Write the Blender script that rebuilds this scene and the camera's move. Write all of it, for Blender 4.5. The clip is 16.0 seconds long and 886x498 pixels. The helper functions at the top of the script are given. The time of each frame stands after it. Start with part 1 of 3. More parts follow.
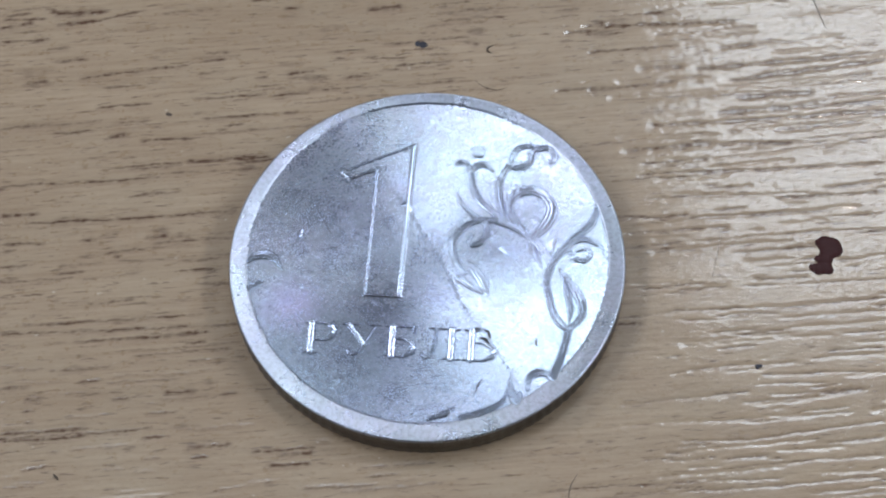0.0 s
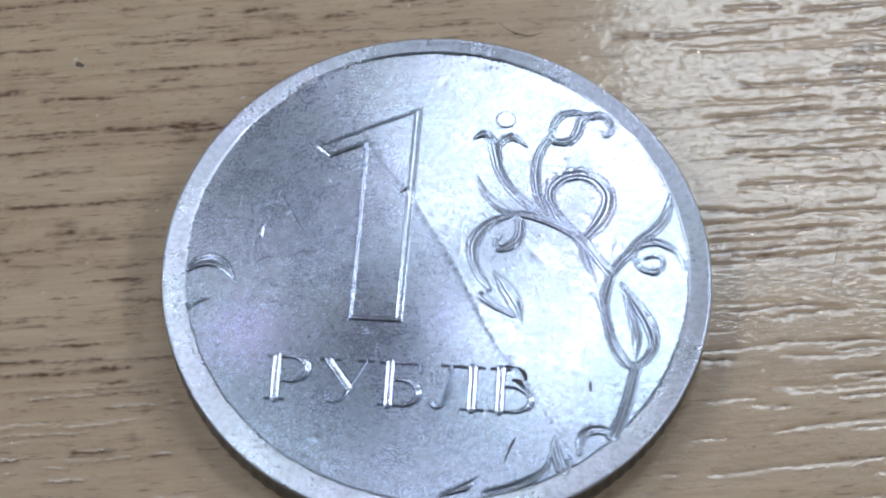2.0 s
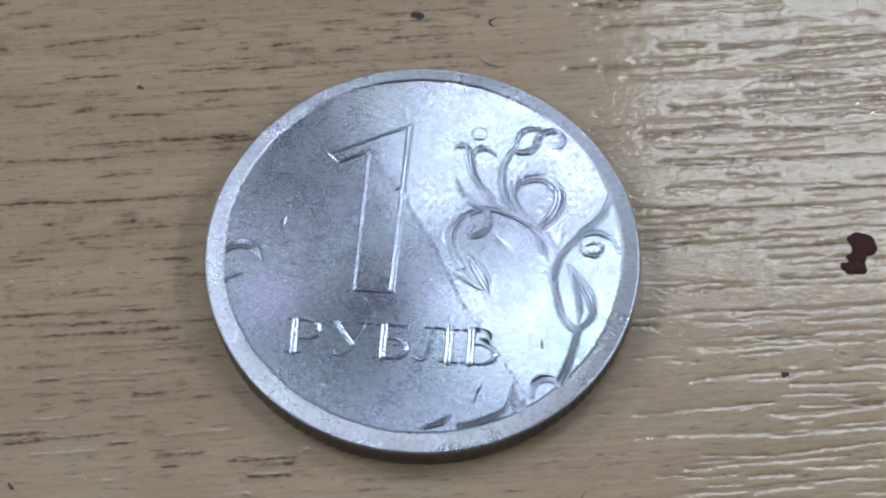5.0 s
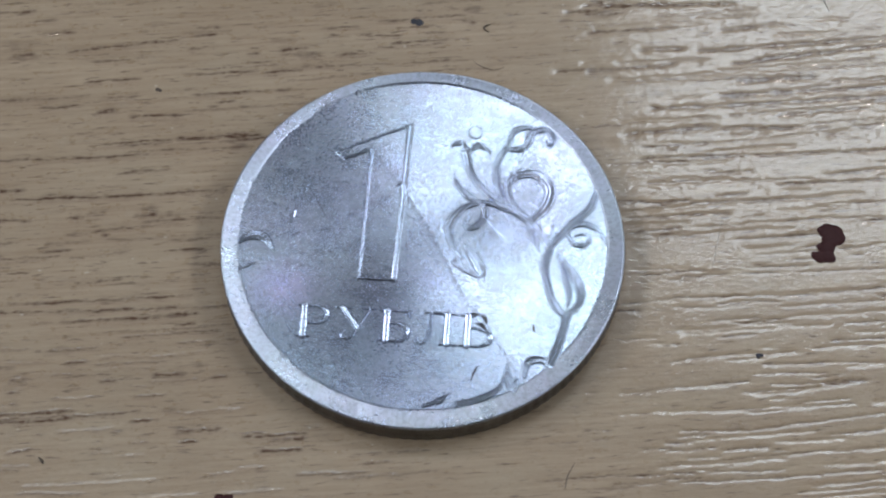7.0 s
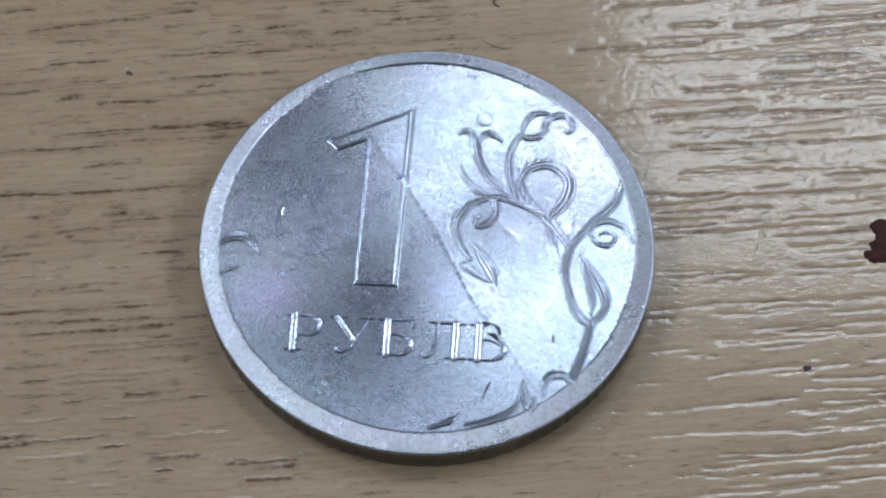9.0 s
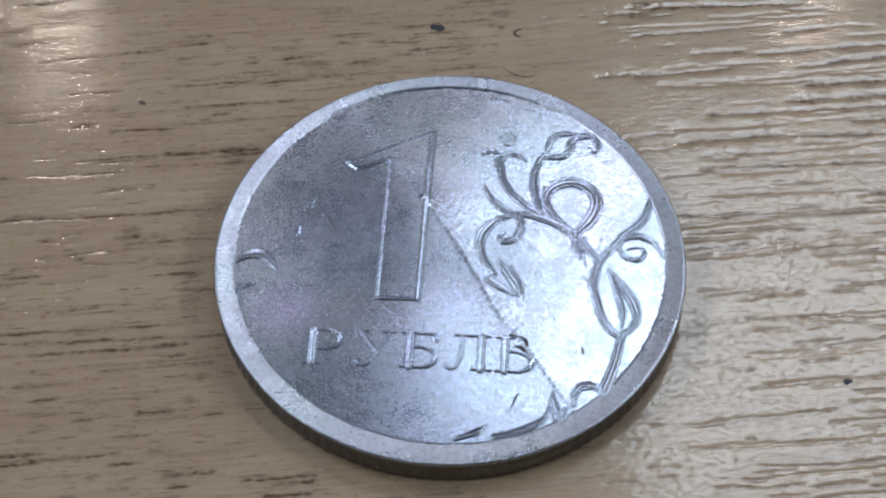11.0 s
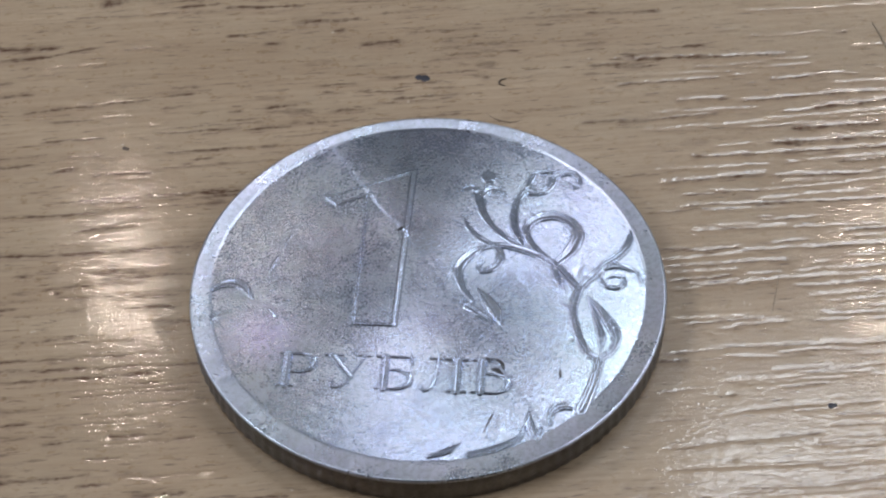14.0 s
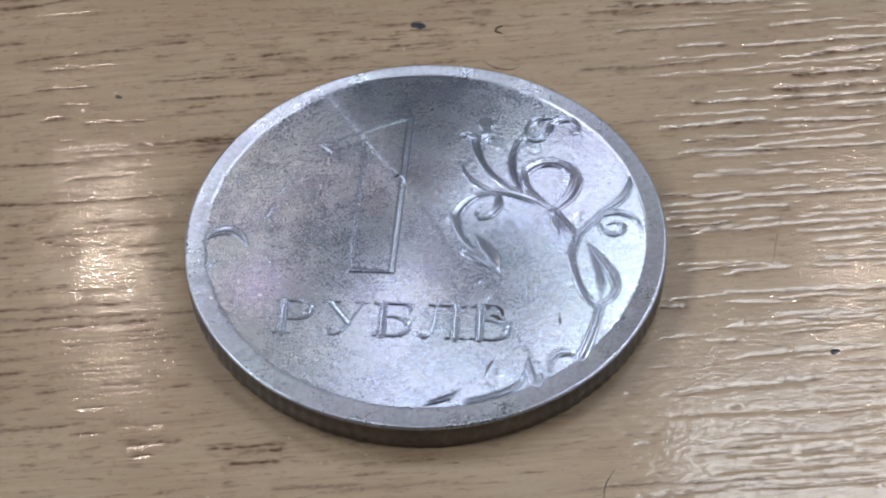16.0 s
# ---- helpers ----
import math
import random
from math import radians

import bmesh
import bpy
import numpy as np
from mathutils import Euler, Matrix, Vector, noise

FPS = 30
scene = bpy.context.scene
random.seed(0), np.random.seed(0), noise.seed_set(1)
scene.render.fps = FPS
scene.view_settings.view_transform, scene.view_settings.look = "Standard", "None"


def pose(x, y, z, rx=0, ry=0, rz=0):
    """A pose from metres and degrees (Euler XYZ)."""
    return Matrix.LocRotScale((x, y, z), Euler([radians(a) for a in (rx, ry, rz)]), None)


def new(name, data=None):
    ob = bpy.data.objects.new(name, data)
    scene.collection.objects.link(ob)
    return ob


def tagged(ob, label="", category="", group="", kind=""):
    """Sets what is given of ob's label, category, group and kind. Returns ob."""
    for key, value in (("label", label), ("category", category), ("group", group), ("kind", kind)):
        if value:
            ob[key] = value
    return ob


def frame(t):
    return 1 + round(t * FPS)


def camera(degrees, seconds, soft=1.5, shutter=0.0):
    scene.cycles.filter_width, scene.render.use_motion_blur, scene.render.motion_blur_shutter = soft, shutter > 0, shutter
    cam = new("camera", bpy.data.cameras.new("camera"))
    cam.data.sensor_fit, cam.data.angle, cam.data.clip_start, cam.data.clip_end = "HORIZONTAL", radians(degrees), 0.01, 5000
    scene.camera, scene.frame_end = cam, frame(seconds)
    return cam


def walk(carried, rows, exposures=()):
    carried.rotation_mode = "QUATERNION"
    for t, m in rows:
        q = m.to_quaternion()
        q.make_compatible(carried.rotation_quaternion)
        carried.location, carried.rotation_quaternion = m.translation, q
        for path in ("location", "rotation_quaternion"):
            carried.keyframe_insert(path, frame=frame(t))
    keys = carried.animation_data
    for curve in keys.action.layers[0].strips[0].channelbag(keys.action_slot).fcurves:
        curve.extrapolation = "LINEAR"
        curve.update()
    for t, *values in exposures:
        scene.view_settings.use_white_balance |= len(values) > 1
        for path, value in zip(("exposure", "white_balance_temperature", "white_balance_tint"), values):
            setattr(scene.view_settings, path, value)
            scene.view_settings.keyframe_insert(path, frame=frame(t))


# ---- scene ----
MM = 0.001
GRAIN = radians(6)      # the wood's grain runs this far off the x axis

# ---- camera ----
cam = camera(20, 16.0, soft=2.2)
PATH = [
    (0, 4.82, -61.19, 116.56, 28.299, 1.067, 1.728),
    (0.5, 1.86, -48.99, 94.56, 27.466, 0.532, 1.427),
    (1, 0.82, -44.51, 84.13, 27.639, -0.362, 1.060),
    (1.5, 0.83, -43.19, 84.61, 27.480, -0.312, 1.292),
    (2, 0.32, -42.86, 85.04, 27.632, -0.611, 1.327),
    (2.5, 0.30, -42.77, 85.27, 27.561, -0.878, 1.382),
    (3, 0.58, -44.36, 87.45, 27.648, -0.995, 1.492),
    (3.5, 1.50, -45.25, 89.10, 27.644, -0.633, 1.760),
    (4, 1.86, -48.62, 94.82, 27.645, -0.332, 2.011),
    (4.5, 2.08, -51.19, 99.33, 27.753, -0.290, 2.076),
    (5, 2.61, -55.20, 106.57, 27.819, -0.174, 2.043),
    (7.5, 2.34, -59.55, 114.55, 27.636, -0.371, 1.841),
    (8, 1.86, -57.34, 110.37, 27.592, -0.548, 1.878),
    (8.5, 1.63, -52.20, 101.71, 27.364, -0.504, 1.675),
    (8.7, 1.67, -52.16, 102.55, 27.274, -0.303, 1.616),
    (10.8, 0.02, -61.13, 91.90, 33.784, -0.370, 0.896),
    (11, 0.73, -61.78, 91.95, 34.562, -0.051, 1.041),
    (11.5, 1.80, -62.93, 90.99, 36.208, 0.272, 1.322),
    (12, 3.28, -64.98, 88.19, 37.638, 0.474, 1.734),
    (12.5, 3.52, -65.88, 87.39, 38.646, 0.589, 1.814),
    (13, 4.37, -67.12, 86.97, 39.585, 0.936, 1.900),
    (13.5, 4.97, -68.20, 86.04, 40.543, 1.325, 2.009),
    (14, 5.01, -70.13, 83.90, 41.309, 1.370, 1.942),
    (14.5, 4.78, -71.14, 84.12, 41.491, 1.407, 1.902),
    (15, 4.88, -70.80, 82.50, 41.389, 1.310, 1.846),
    (15.5, 4.72, -70.64, 82.59, 41.018, 1.240, 1.716),
    (16, 4.33, -70.51, 82.06, 40.874, 1.178, 1.561),
]
walk(cam, [(t, pose(x * MM, y * MM, z * MM, rx, ry, rz)) for t, x, y, z, rx, ry, rz in PATH],
     [(0, 0.32, 6500, 15), (2.5, 0.26, 6500, 14), (5, 0.10, 6520, 13), (8.7, 0.06, 6500, 13), (11, -0.04, 6560, 15), (12, 0.08, 6650, 16), (13.5, 0.25, 6770, 17), (16, 0.32, 6950, 18)])

# ---- light ----
world = bpy.data.worlds.new("world")
scene.world = world
world.use_nodes = True
world.node_tree.nodes["Background"].inputs["Color"].default_value = (0.75, 0.85, 1.0, 1)
world.node_tree.nodes["Background"].inputs["Strength"].default_value = 0.3

CEILING = 1.80          # above the tabletop
# first panel makes the wood's glare; the other five are added fill
PANELS = ((0.37, 1.14, 0.47, 5.6), (-0.27, 0.40, 0.44, 2.1), (-1.75, 1.00, 0.60, 22), (2.05, 1.00, 0.60, 22), (-1.75, -0.40, 0.60, 22), (2.05, -0.40, 0.60, 22))
SPOTS = ((-0.405, 1.52, 0.75), (0.327, 1.535, 0.65))


def area_lamp(name, x, y, z, size, watts, colour, shape="SQUARE"):
    data = bpy.data.lights.new(name, "AREA")
    data.shape, data.size, data.energy, data.color = shape, size, watts, colour
    ob = new(name, data)
    ob.matrix_world = pose(x, y, z)
    return ob


for x, y, size, watts in PANELS:
    area_lamp("main_and_fill_light", x, y, CEILING - 0.016, size * 0.96, watts, (0.80, 0.92, 1.0))
for x, y, watts in SPOTS:
    area_lamp("spot_light", x, y, CEILING - 0.012, 0.050, watts, (1.0, 0.89, 0.76), "DISK")


# ---- materials ----
class Nodes:
    """Short hand for building a node material."""

    def __init__(self, name):
        self.mat = bpy.data.materials.new(name)
        self.mat.use_nodes = True
        self.tree = self.mat.node_tree
        self.bsdf = self.tree.nodes["Principled BSDF"]

    def node(self, kind, **inputs):
        n = self.tree.nodes.new(kind)
        for key, value in inputs.items():
            self.put(n, key.replace("_", " "), value)
        return n

    def put(self, n, key, value):
        socket = n.inputs[key]
        if isinstance(value, bpy.types.NodeSocket):
            self.tree.links.new(value, socket)
        else:
            socket.default_value = value

    def coords(self, sx, sy, sz=1.0, turn=0.0):
        """Object coordinates in millimetres, turned and then scaled."""
        tc = self.node("ShaderNodeTexCoord")
        a = self.node("ShaderNodeMapping")
        a.vector_type = "POINT"
        self.put(a, "Vector", tc.outputs["Object"])
        self.put(a, "Rotation", (0, 0, -turn))
        self.put(a, "Scale", (1000, 1000, 1000))
        b = self.node("ShaderNodeMapping")
        self.put(b, "Vector", a.outputs[0])
        self.put(b, "Scale", (sx, sy, sz))
        return b.outputs[0]

    def noise(self, vector, scale=1.0, detail=3.0, rough=0.55, distort=0.0):
        n = self.node("ShaderNodeTexNoise", Vector=vector, Scale=scale, Detail=detail, Roughness=rough, Distortion=distort)
        return n.outputs["Fac"]

    def ramp(self, fac, low, high, a=0.0, b=1.0):
        n = self.node("ShaderNodeMapRange", Value=fac)
        n.inputs["From Min"].default_value, n.inputs["From Max"].default_value = low, high
        n.inputs["To Min"].default_value, n.inputs["To Max"].default_value = a, b
        return n.outputs[0]

    def mix(self, fac, a, b, blend="MIX"):
        n = self.node("ShaderNodeMix")
        n.data_type, n.blend_type = "RGBA", blend
        self.put(n, "Factor", fac)
        for key, value in ((6, a), (7, b)):
            if isinstance(value, bpy.types.NodeSocket):
                self.tree.links.new(value, n.inputs[key])
            else:
                n.inputs[key].default_value = (*value, 1)
        return n.outputs[2]

    def math(self, op, a, b=0.0):
        n = self.node("ShaderNodeMath")
        n.operation = op
        self.put(n, 0, a)
        self.put(n, 1, b)
        return n.outputs[0]

    def bump(self, height, distance, strength=1.0, normal=None):
        n = self.node("ShaderNodeBump", Height=height, Distance=distance, Strength=strength)
        if normal:
            self.put(n, "Normal", normal)
        return n.outputs[0]

    def finish(self, **inputs):
        for key, value in inputs.items():
            key = key.replace("_", " ")
            if key == "Base Color" and not isinstance(value, bpy.types.NodeSocket):
                value = (*value, 1)
            self.put(self.bsdf, key, value)
        return self.mat


def coin_metal(name, tint, rough_low, rough_high, grain, lustre=0.0):
    m = Nodes(name)
    stain = m.noise(m.coords(1, 1), 0.55, 5, 0.62)
    speck = m.noise(m.coords(1, 1), 8.5, 4, 0.7)
    hue = m.noise(m.coords(1, 1, 3), 0.22, 2, 0.5)
    lilac, teal = (tint[0] * 1.01, tint[1] * 0.97, tint[2] * 1.05), (tint[0] * 0.95, tint[1] * 1.01, tint[2] * 1.0)
    clean = m.mix(m.ramp(hue, 0.34, 0.66), lilac, teal)
    col = m.mix(m.ramp(stain, 0.38, 0.62, 0.34, 0.0), clean, tuple(c * 0.66 for c in tint))
    col = m.mix(m.ramp(speck, 0.52, 0.72, 0, 0.45), col, tuple(c * 0.62 for c in tint))
    mottle = m.noise(m.coords(1, 1), 4.2, 4, 0.75)
    col = m.mix(m.ramp(mottle, 0.44, 0.64, 0.0, 0.75), col, tuple(c * 0.62 for c in tint))
    if lustre > 0.5:
        # patina: a grubby area round the figure; also a lilac and a greenish tinted spot
        def spot_of(x, y, near, far):
            away = m.node("ShaderNodeVectorMath", Vector=m.coords(1, 1, 0))
            away.operation = "DISTANCE"
            away.inputs[1].default_value = (x, y, 0)
            return m.ramp(away.outputs["Value"], near, far, 1.0, 0.0)

        grime = m.noise(m.coords(1.0, 0.8, 1, 0.9), 1.7, 5, 0.7)
        col = m.mix(m.math("MULTIPLY", spot_of(-4.2, 1.0, 1.5, 5.5), m.ramp(grime, 0.42, 0.60, 0.0, 0.55)), col, tuple(c * 0.55 for c in tint))
        col = m.mix(m.math("MULTIPLY", spot_of(-7.0, -2.6, 0.2, 2.0), 0.7), col, (0.60, 0.59, 0.90))
        col = m.mix(m.math("MULTIPLY", spot_of(7.6, -2.6, 0.5, 4.0), 0.4), col, (0.50, 0.66, 0.70))
    rough = m.math("ADD", m.ramp(stain, 0.3, 0.7, rough_high, rough_low), m.ramp(speck, 0.3, 0.7, -0.04, 0.05))
    fine = m.noise(m.coords(1, 1), 14, 3, 0.7)
    hair = m.noise(m.coords(9, 0.5, 1, 0.7), 1.5, 2, 0.5)
    nrm = m.bump(fine, grain * MM)
    nrm = m.bump(hair, grain * 0.8 * MM, 1.0, nrm)
    nrm = m.bump(speck, grain * 1.5 * MM, 1.0, nrm)
    if lustre:
        # flow lines run out from the middle, so the sheen spreads round it
        at = m.node("ShaderNodeSeparateXYZ", Vector=m.coords(1, 1))
        round_about = m.node("ShaderNodeCombineXYZ", X=m.math("MULTIPLY", at.outputs["Y"], -1.0), Y=at.outputs["X"], Z=0.0)
        m.put(m.bsdf, "Tangent", round_about.outputs[0])
        far = m.node("ShaderNodeVectorMath", Vector=round_about.outputs[0])
        far.operation = "LENGTH"
        m.put(m.bsdf, "Anisotropic", m.ramp(far.outputs["Value"], 0.3, 3.0, 0.0, lustre))
    return m.finish(Base_Color=col, Metallic=1.0, Roughness=rough, Normal=nrm)


STEEL = (0.485, 0.55, 0.685)
FIELD = coin_metal("struck_nickel_field", STEEL, 0.24, 0.30, 0.0013, 0.72)
RELIEF = coin_metal("struck_nickel_relief", (0.50, 0.56, 0.69), 0.18, 0.24, 0.0012, 0.3)
RIM = coin_metal("worn_nickel_rim", (0.52, 0.56, 0.66), 0.25, 0.34, 0.006)
# same nickel at the side; its tint carries shade and the mirrored wood
EDGE = coin_metal("dull_shaded_nickel_edge", (0.23, 0.215, 0.20), 0.34, 0.46, 0.005)
DIRT = Nodes("dark_oxide").finish(Base_Color=(0.05, 0.05, 0.055), Metallic=0.6, Roughness=0.5)


def varnished_wood():
    m = Nodes("varnished_oak_veneer")
    band = m.noise(m.coords(0.03, 0.34, 1, GRAIN), 1.0, 4, 0.6, 0.6)
    fibre = m.noise(m.coords(0.22, 5.0, 1, GRAIN), 1.0, 4, 0.65, 0.4)
    patch = m.noise(m.coords(0.16, 0.3, 1, GRAIN), 1.0, 3, 0.55)
    dash = m.noise(m.coords(0.75, 5.5, 1, GRAIN), 1.0, 4, 0.65, 0.3)
    grey = m.noise(m.coords(0.9, 1.2), 1.0, 5, 0.7)
    col = m.mix(m.ramp(band, 0.32, 0.68), (0.320, 0.225, 0.145), (0.424, 0.312, 0.210))
    col = m.mix(m.ramp(fibre, 0.36, 0.66, 0.0, 0.75), col, (0.274, 0.183, 0.112))
    col = m.mix(m.ramp(patch, 0.45, 0.75, 0.0, 0.4), col, (0.37, 0.29, 0.20))
    col = m.mix(m.ramp(grey, 0.55, 0.75, 0.0, 0.14), col, (0.36, 0.315, 0.26))
    col = m.mix(m.ramp(dash, 0.57, 0.70, 0.0, 0.85), col, (0.115, 0.070, 0.044))
    crumb = m.noise(m.coords(1.6, 2.4), 1.0, 2, 0.5)
    col = m.mix(m.ramp(crumb, 0.735, 0.76, 0.0, 0.7), col, (0.58, 0.50, 0.40))
    at = m.node("ShaderNodeAttribute")
    at.attribute_name = "pore"
    fleck = m.noise(m.coords(1.6, 9, 1, GRAIN), 1.0, 3, 0.6)
    pore = m.math("MULTIPLY", at.outputs["Fac"], m.ramp(fleck, 0.34, 0.54, 0.6, 1.0))
    col = m.mix(pore, col, (0.078, 0.037, 0.021))
    scuff = m.noise(m.coords(1.1, 2.6, 1, GRAIN), 1.0, 4, 0.65)
    flake = m.noise(m.coords(2.2, 3.2, 1, GRAIN), 1.0, 5, 0.7)
    scuff = m.math("ADD", m.math("MULTIPLY", scuff, 0.5), m.math("MULTIPLY", flake, 0.5))
    rough = m.math("ADD", m.ramp(scuff, 0.42, 0.60, 0.26, 0.45), m.ramp(pore, 0.5, 0.9, 0.0, 0.3))
    dimple = m.noise(m.coords(1.0, 2.2, 1, GRAIN), 1.3, 4, 0.6)
    nrm = m.bump(fibre, 0.006 * MM)
    nrm = m.bump(dimple, 0.018 * MM, 1.0, nrm)
    nrm = m.bump(flake, 0.006 * MM, 1.0, nrm)
    nrm = m.bump(m.noise(m.coords(1, 1), 9, 3, 0.7), 0.0055 * MM, 1.0, nrm)
    gloss = m.ramp(pore, 0.55, 0.9, 0.42, 0.08)
    # islands of intact varnish lie smoother than the wood under them
    chip = m.noise(m.coords(3.0, 5.5, 1, GRAIN), 1.0, 4, 0.75)
    intact = m.ramp(chip, 0.41, 0.53, 0.14, 0.95)
    skin = m.bump(m.noise(m.coords(2.8, 6.0, 1, GRAIN), 1.0, 1, 0.5), 0.0056 * MM)
    m.put(m.bsdf, "Coat Normal", skin)
    m.put(m.bsdf, "Coat Weight", intact)
    m.put(m.bsdf, "Coat Roughness", 0.075)
    return m.finish(Base_Color=col, Roughness=rough, IOR=1.55, Specular_IOR_Level=gloss, Normal=nrm)


WOOD = varnished_wood()


def plain(name, colour, rough=0.6, metal=0.0, vary=0.12, scale=0.02):
    m = Nodes(name)
    n = m.noise(m.coords(1, 1), scale, 5, 0.6)
    col = m.mix(m.ramp(n, 0.3, 0.7), tuple(c * (1 - vary) for c in colour), colour)
    return m.finish(Base_Color=col, Roughness=rough, Metallic=metal)


PAINT = plain("pale_wall_paint", (0.58, 0.59, 0.60), 0.8)
# unseen ceiling, greyed so the coin mirrors a dark overhead
CEIL = plain("toned_down_ceiling", (0.31, 0.33, 0.36), 0.85)
LINO = plain("grey_floor", (0.22, 0.20, 0.18), 0.5)
BOARD = plain("plain_board", (0.30, 0.20, 0.12), 0.5)
LAMP_METAL = plain("white_lamp_metal", (0.75, 0.75, 0.75), 0.4)
DROP = Nodes("dried_brown_paint")
DROP = DROP.finish(Base_Color=DROP.mix(DROP.noise(DROP.coords(1, 1), 3.0, 3), (0.030, 0.009, 0.010), (0.055, 0.018, 0.018)), Roughness=0.4, Specular_IOR_Level=0.12)
INK = plain("blue_black_ink", (0.018, 0.018, 0.030), 0.45)
PALE = plain("pale_fibre", (0.22, 0.17, 0.12), 0.6)
HAIR = plain("brown_fibre", (0.075, 0.050, 0.035), 0.6)


# ---- building helpers ----
def part(name, data, material, parent=None, label=""):
    ob = new(name, data)
    data.materials.append(material)
    if parent:
        ob.parent = parent
    if label:
        ob["label"] = label
    return ob


def from_bmesh(bm, name, smooth=False):
    me = bpy.data.meshes.new(name)
    bm.normal_update()
    for f in bm.faces:
        f.smooth = smooth
    bm.to_mesh(me)
    bm.free()
    return me


def box(name, x0, x1, y0, y1, z0, z1, bevel=0.0):
    bm = bmesh.new()
    bmesh.ops.create_cube(bm, size=1, matrix=Matrix.Translation(((x0 + x1) / 2, (y0 + y1) / 2, (z0 + z1) / 2))
                          @ Matrix.Diagonal((x1 - x0, y1 - y0, z1 - z0, 1)))
    if bevel:
        bmesh.ops.bevel(bm, geom=bm.edges[:], offset=bevel, segments=2, affect="EDGES")
    return from_bmesh(bm, name)


def mesh_of(name, verts, quads, smooth=True):
    """A mesh from an array of points and an array of four-cornered faces."""
    me = bpy.data.meshes.new(name)
    me.vertices.add(len(verts))
    me.vertices.foreach_set("co", np.asarray(verts, np.float32).ravel())
    n = len(quads)
    me.loops.add(4 * n)
    me.loops.foreach_set("vertex_index", np.asarray(quads, np.int32).ravel())
    me.polygons.add(n)
    me.polygons.foreach_set("loop_start", np.arange(0, 4 * n, 4, dtype=np.int32))
    me.polygons.foreach_set("use_smooth", np.full(n, smooth))
    me.update(calc_edges=True)
    return me


def grid_quads(rows, cols, keep=None):
    i = np.arange(rows * cols).reshape(rows, cols)
    q = np.stack([i[:-1, :-1], i[:-1, 1:], i[1:, 1:], i[1:, :-1]], -1).reshape(-1, 4)
    if keep is not None:
        q = q[keep.ravel()[q].all(1)]
    return q


def packed(name, X, Y, Z, keep, smooth=True):
    """A mesh in metres of those cells of a millimetre grid whose corners are kept."""
    q = grid_quads(*X.shape, keep)
    used = np.unique(q)
    index = np.zeros(X.size, np.int64)
    index[used] = np.arange(len(used))
    v = np.stack([X.ravel()[used], Y.ravel()[used], Z.ravel()[used]], -1) * MM
    return mesh_of(name, v, index[q], smooth)


def lathe(name, profile, steps, ripple=None):
    """Turns a profile of (radius, height) in millimetres about the z axis."""
    a = np.linspace(0, 2 * np.pi, steps, endpoint=False)
    v = []
    for k, (r, z) in enumerate(profile):
        rr = r + (ripple(k, a) if ripple else 0.0) * np.ones(steps)
        v.append(np.stack([rr * np.cos(a), rr * np.sin(a), np.full(steps, z)], -1))
    v = np.concatenate(v) * MM
    n, i = len(profile), np.arange(steps)
    j = (i + 1) % steps
    q = np.concatenate([np.stack([k * steps + i, k * steps + j, (k + 1) * steps + j, (k + 1) * steps + i], -1) for k in range(n - 1)])
    return mesh_of(name, v, q)


def smooth01(x):
    x = np.clip(x, 0, 1)
    return x * x * (3 - 2 * x)


def wave_noise(rng, x, scale):
    """Smooth random values between -1 and 1 along x."""
    table = rng.uniform(-1, 1, 512)
    u = x / scale
    k = np.floor(u).astype(int)
    f = smooth01(u - k)
    return table[k % 512] * (1 - f) + table[(k + 1) % 512] * f


# ---- room ----
# unseen room added round the table; wall tones shape the coin's reflections
X0, X1, Y0, Y1, FLOOR = -2.6, 2.6, -2.2, 2.8, -0.75
tagged(part("floor", box("floor", X0 - 0.1, X1 + 0.1, Y0 - 0.1, Y1 + 0.1, FLOOR - 0.1, FLOOR), LINO), "plain grey floor under the table", "floor", kind="structure")
tagged(part("ceiling", box("ceiling", X0 - 0.1, X1 + 0.1, Y0 - 0.1, Y1 + 0.1, CEILING, CEILING + 0.1), CEIL), "plain unseen ceiling, toned grey for dark reflections", "ceiling", kind="structure")
# south wall coloured dark for the shade of phone and person behind the camera
SHADE_WALL = plain("shade_tone_wall", (0.10, 0.09, 0.085), 0.8)
for name, b in (("wall_west", (X0 - 0.1, X0, Y0 - 0.1, Y1 + 0.1)), ("wall_east", (X1, X1 + 0.1, Y0 - 0.1, Y1 + 0.1)),
                ("wall_south", (X0, X1, Y0 - 0.1, Y0)), ("wall_north", (X0, X1, Y1, Y1 + 0.1))):
    tagged(part(name, box(name, *b, FLOOR, CEILING), SHADE_WALL if name == "wall_south" else PAINT), "plain unseen wall added to close the room", "wall", kind="structure")


def ceiling_panel(x, y, size):
    thing = new("main_and_fill_panel")
    thing.matrix_basis = pose(x, y, CEILING)
    h, w = size / 2, 0.012
    for a, b in (((-h, h), (-h, -h + w)), ((-h, h), (h - w, h)), ((-h, -h + w), (-h + w, h - w)), ((h - w, h), (-h + w, h - w))):
        part("frame", box("frame", *a, *b, -0.022, 0), LAMP_METAL, thing)
    part("backing", box("backing", -h + w, h - w, -h + w, h - w, -0.012, -0.001), LAMP_METAL, thing)
    return tagged(thing, "square white ceiling light panel, unseen, all but one added as fill", "ceiling light", "ceiling panels")


# bodies for the glare panel and the added fill panels
for x, y, size, _ in PANELS:
    ceiling_panel(x, y, size)
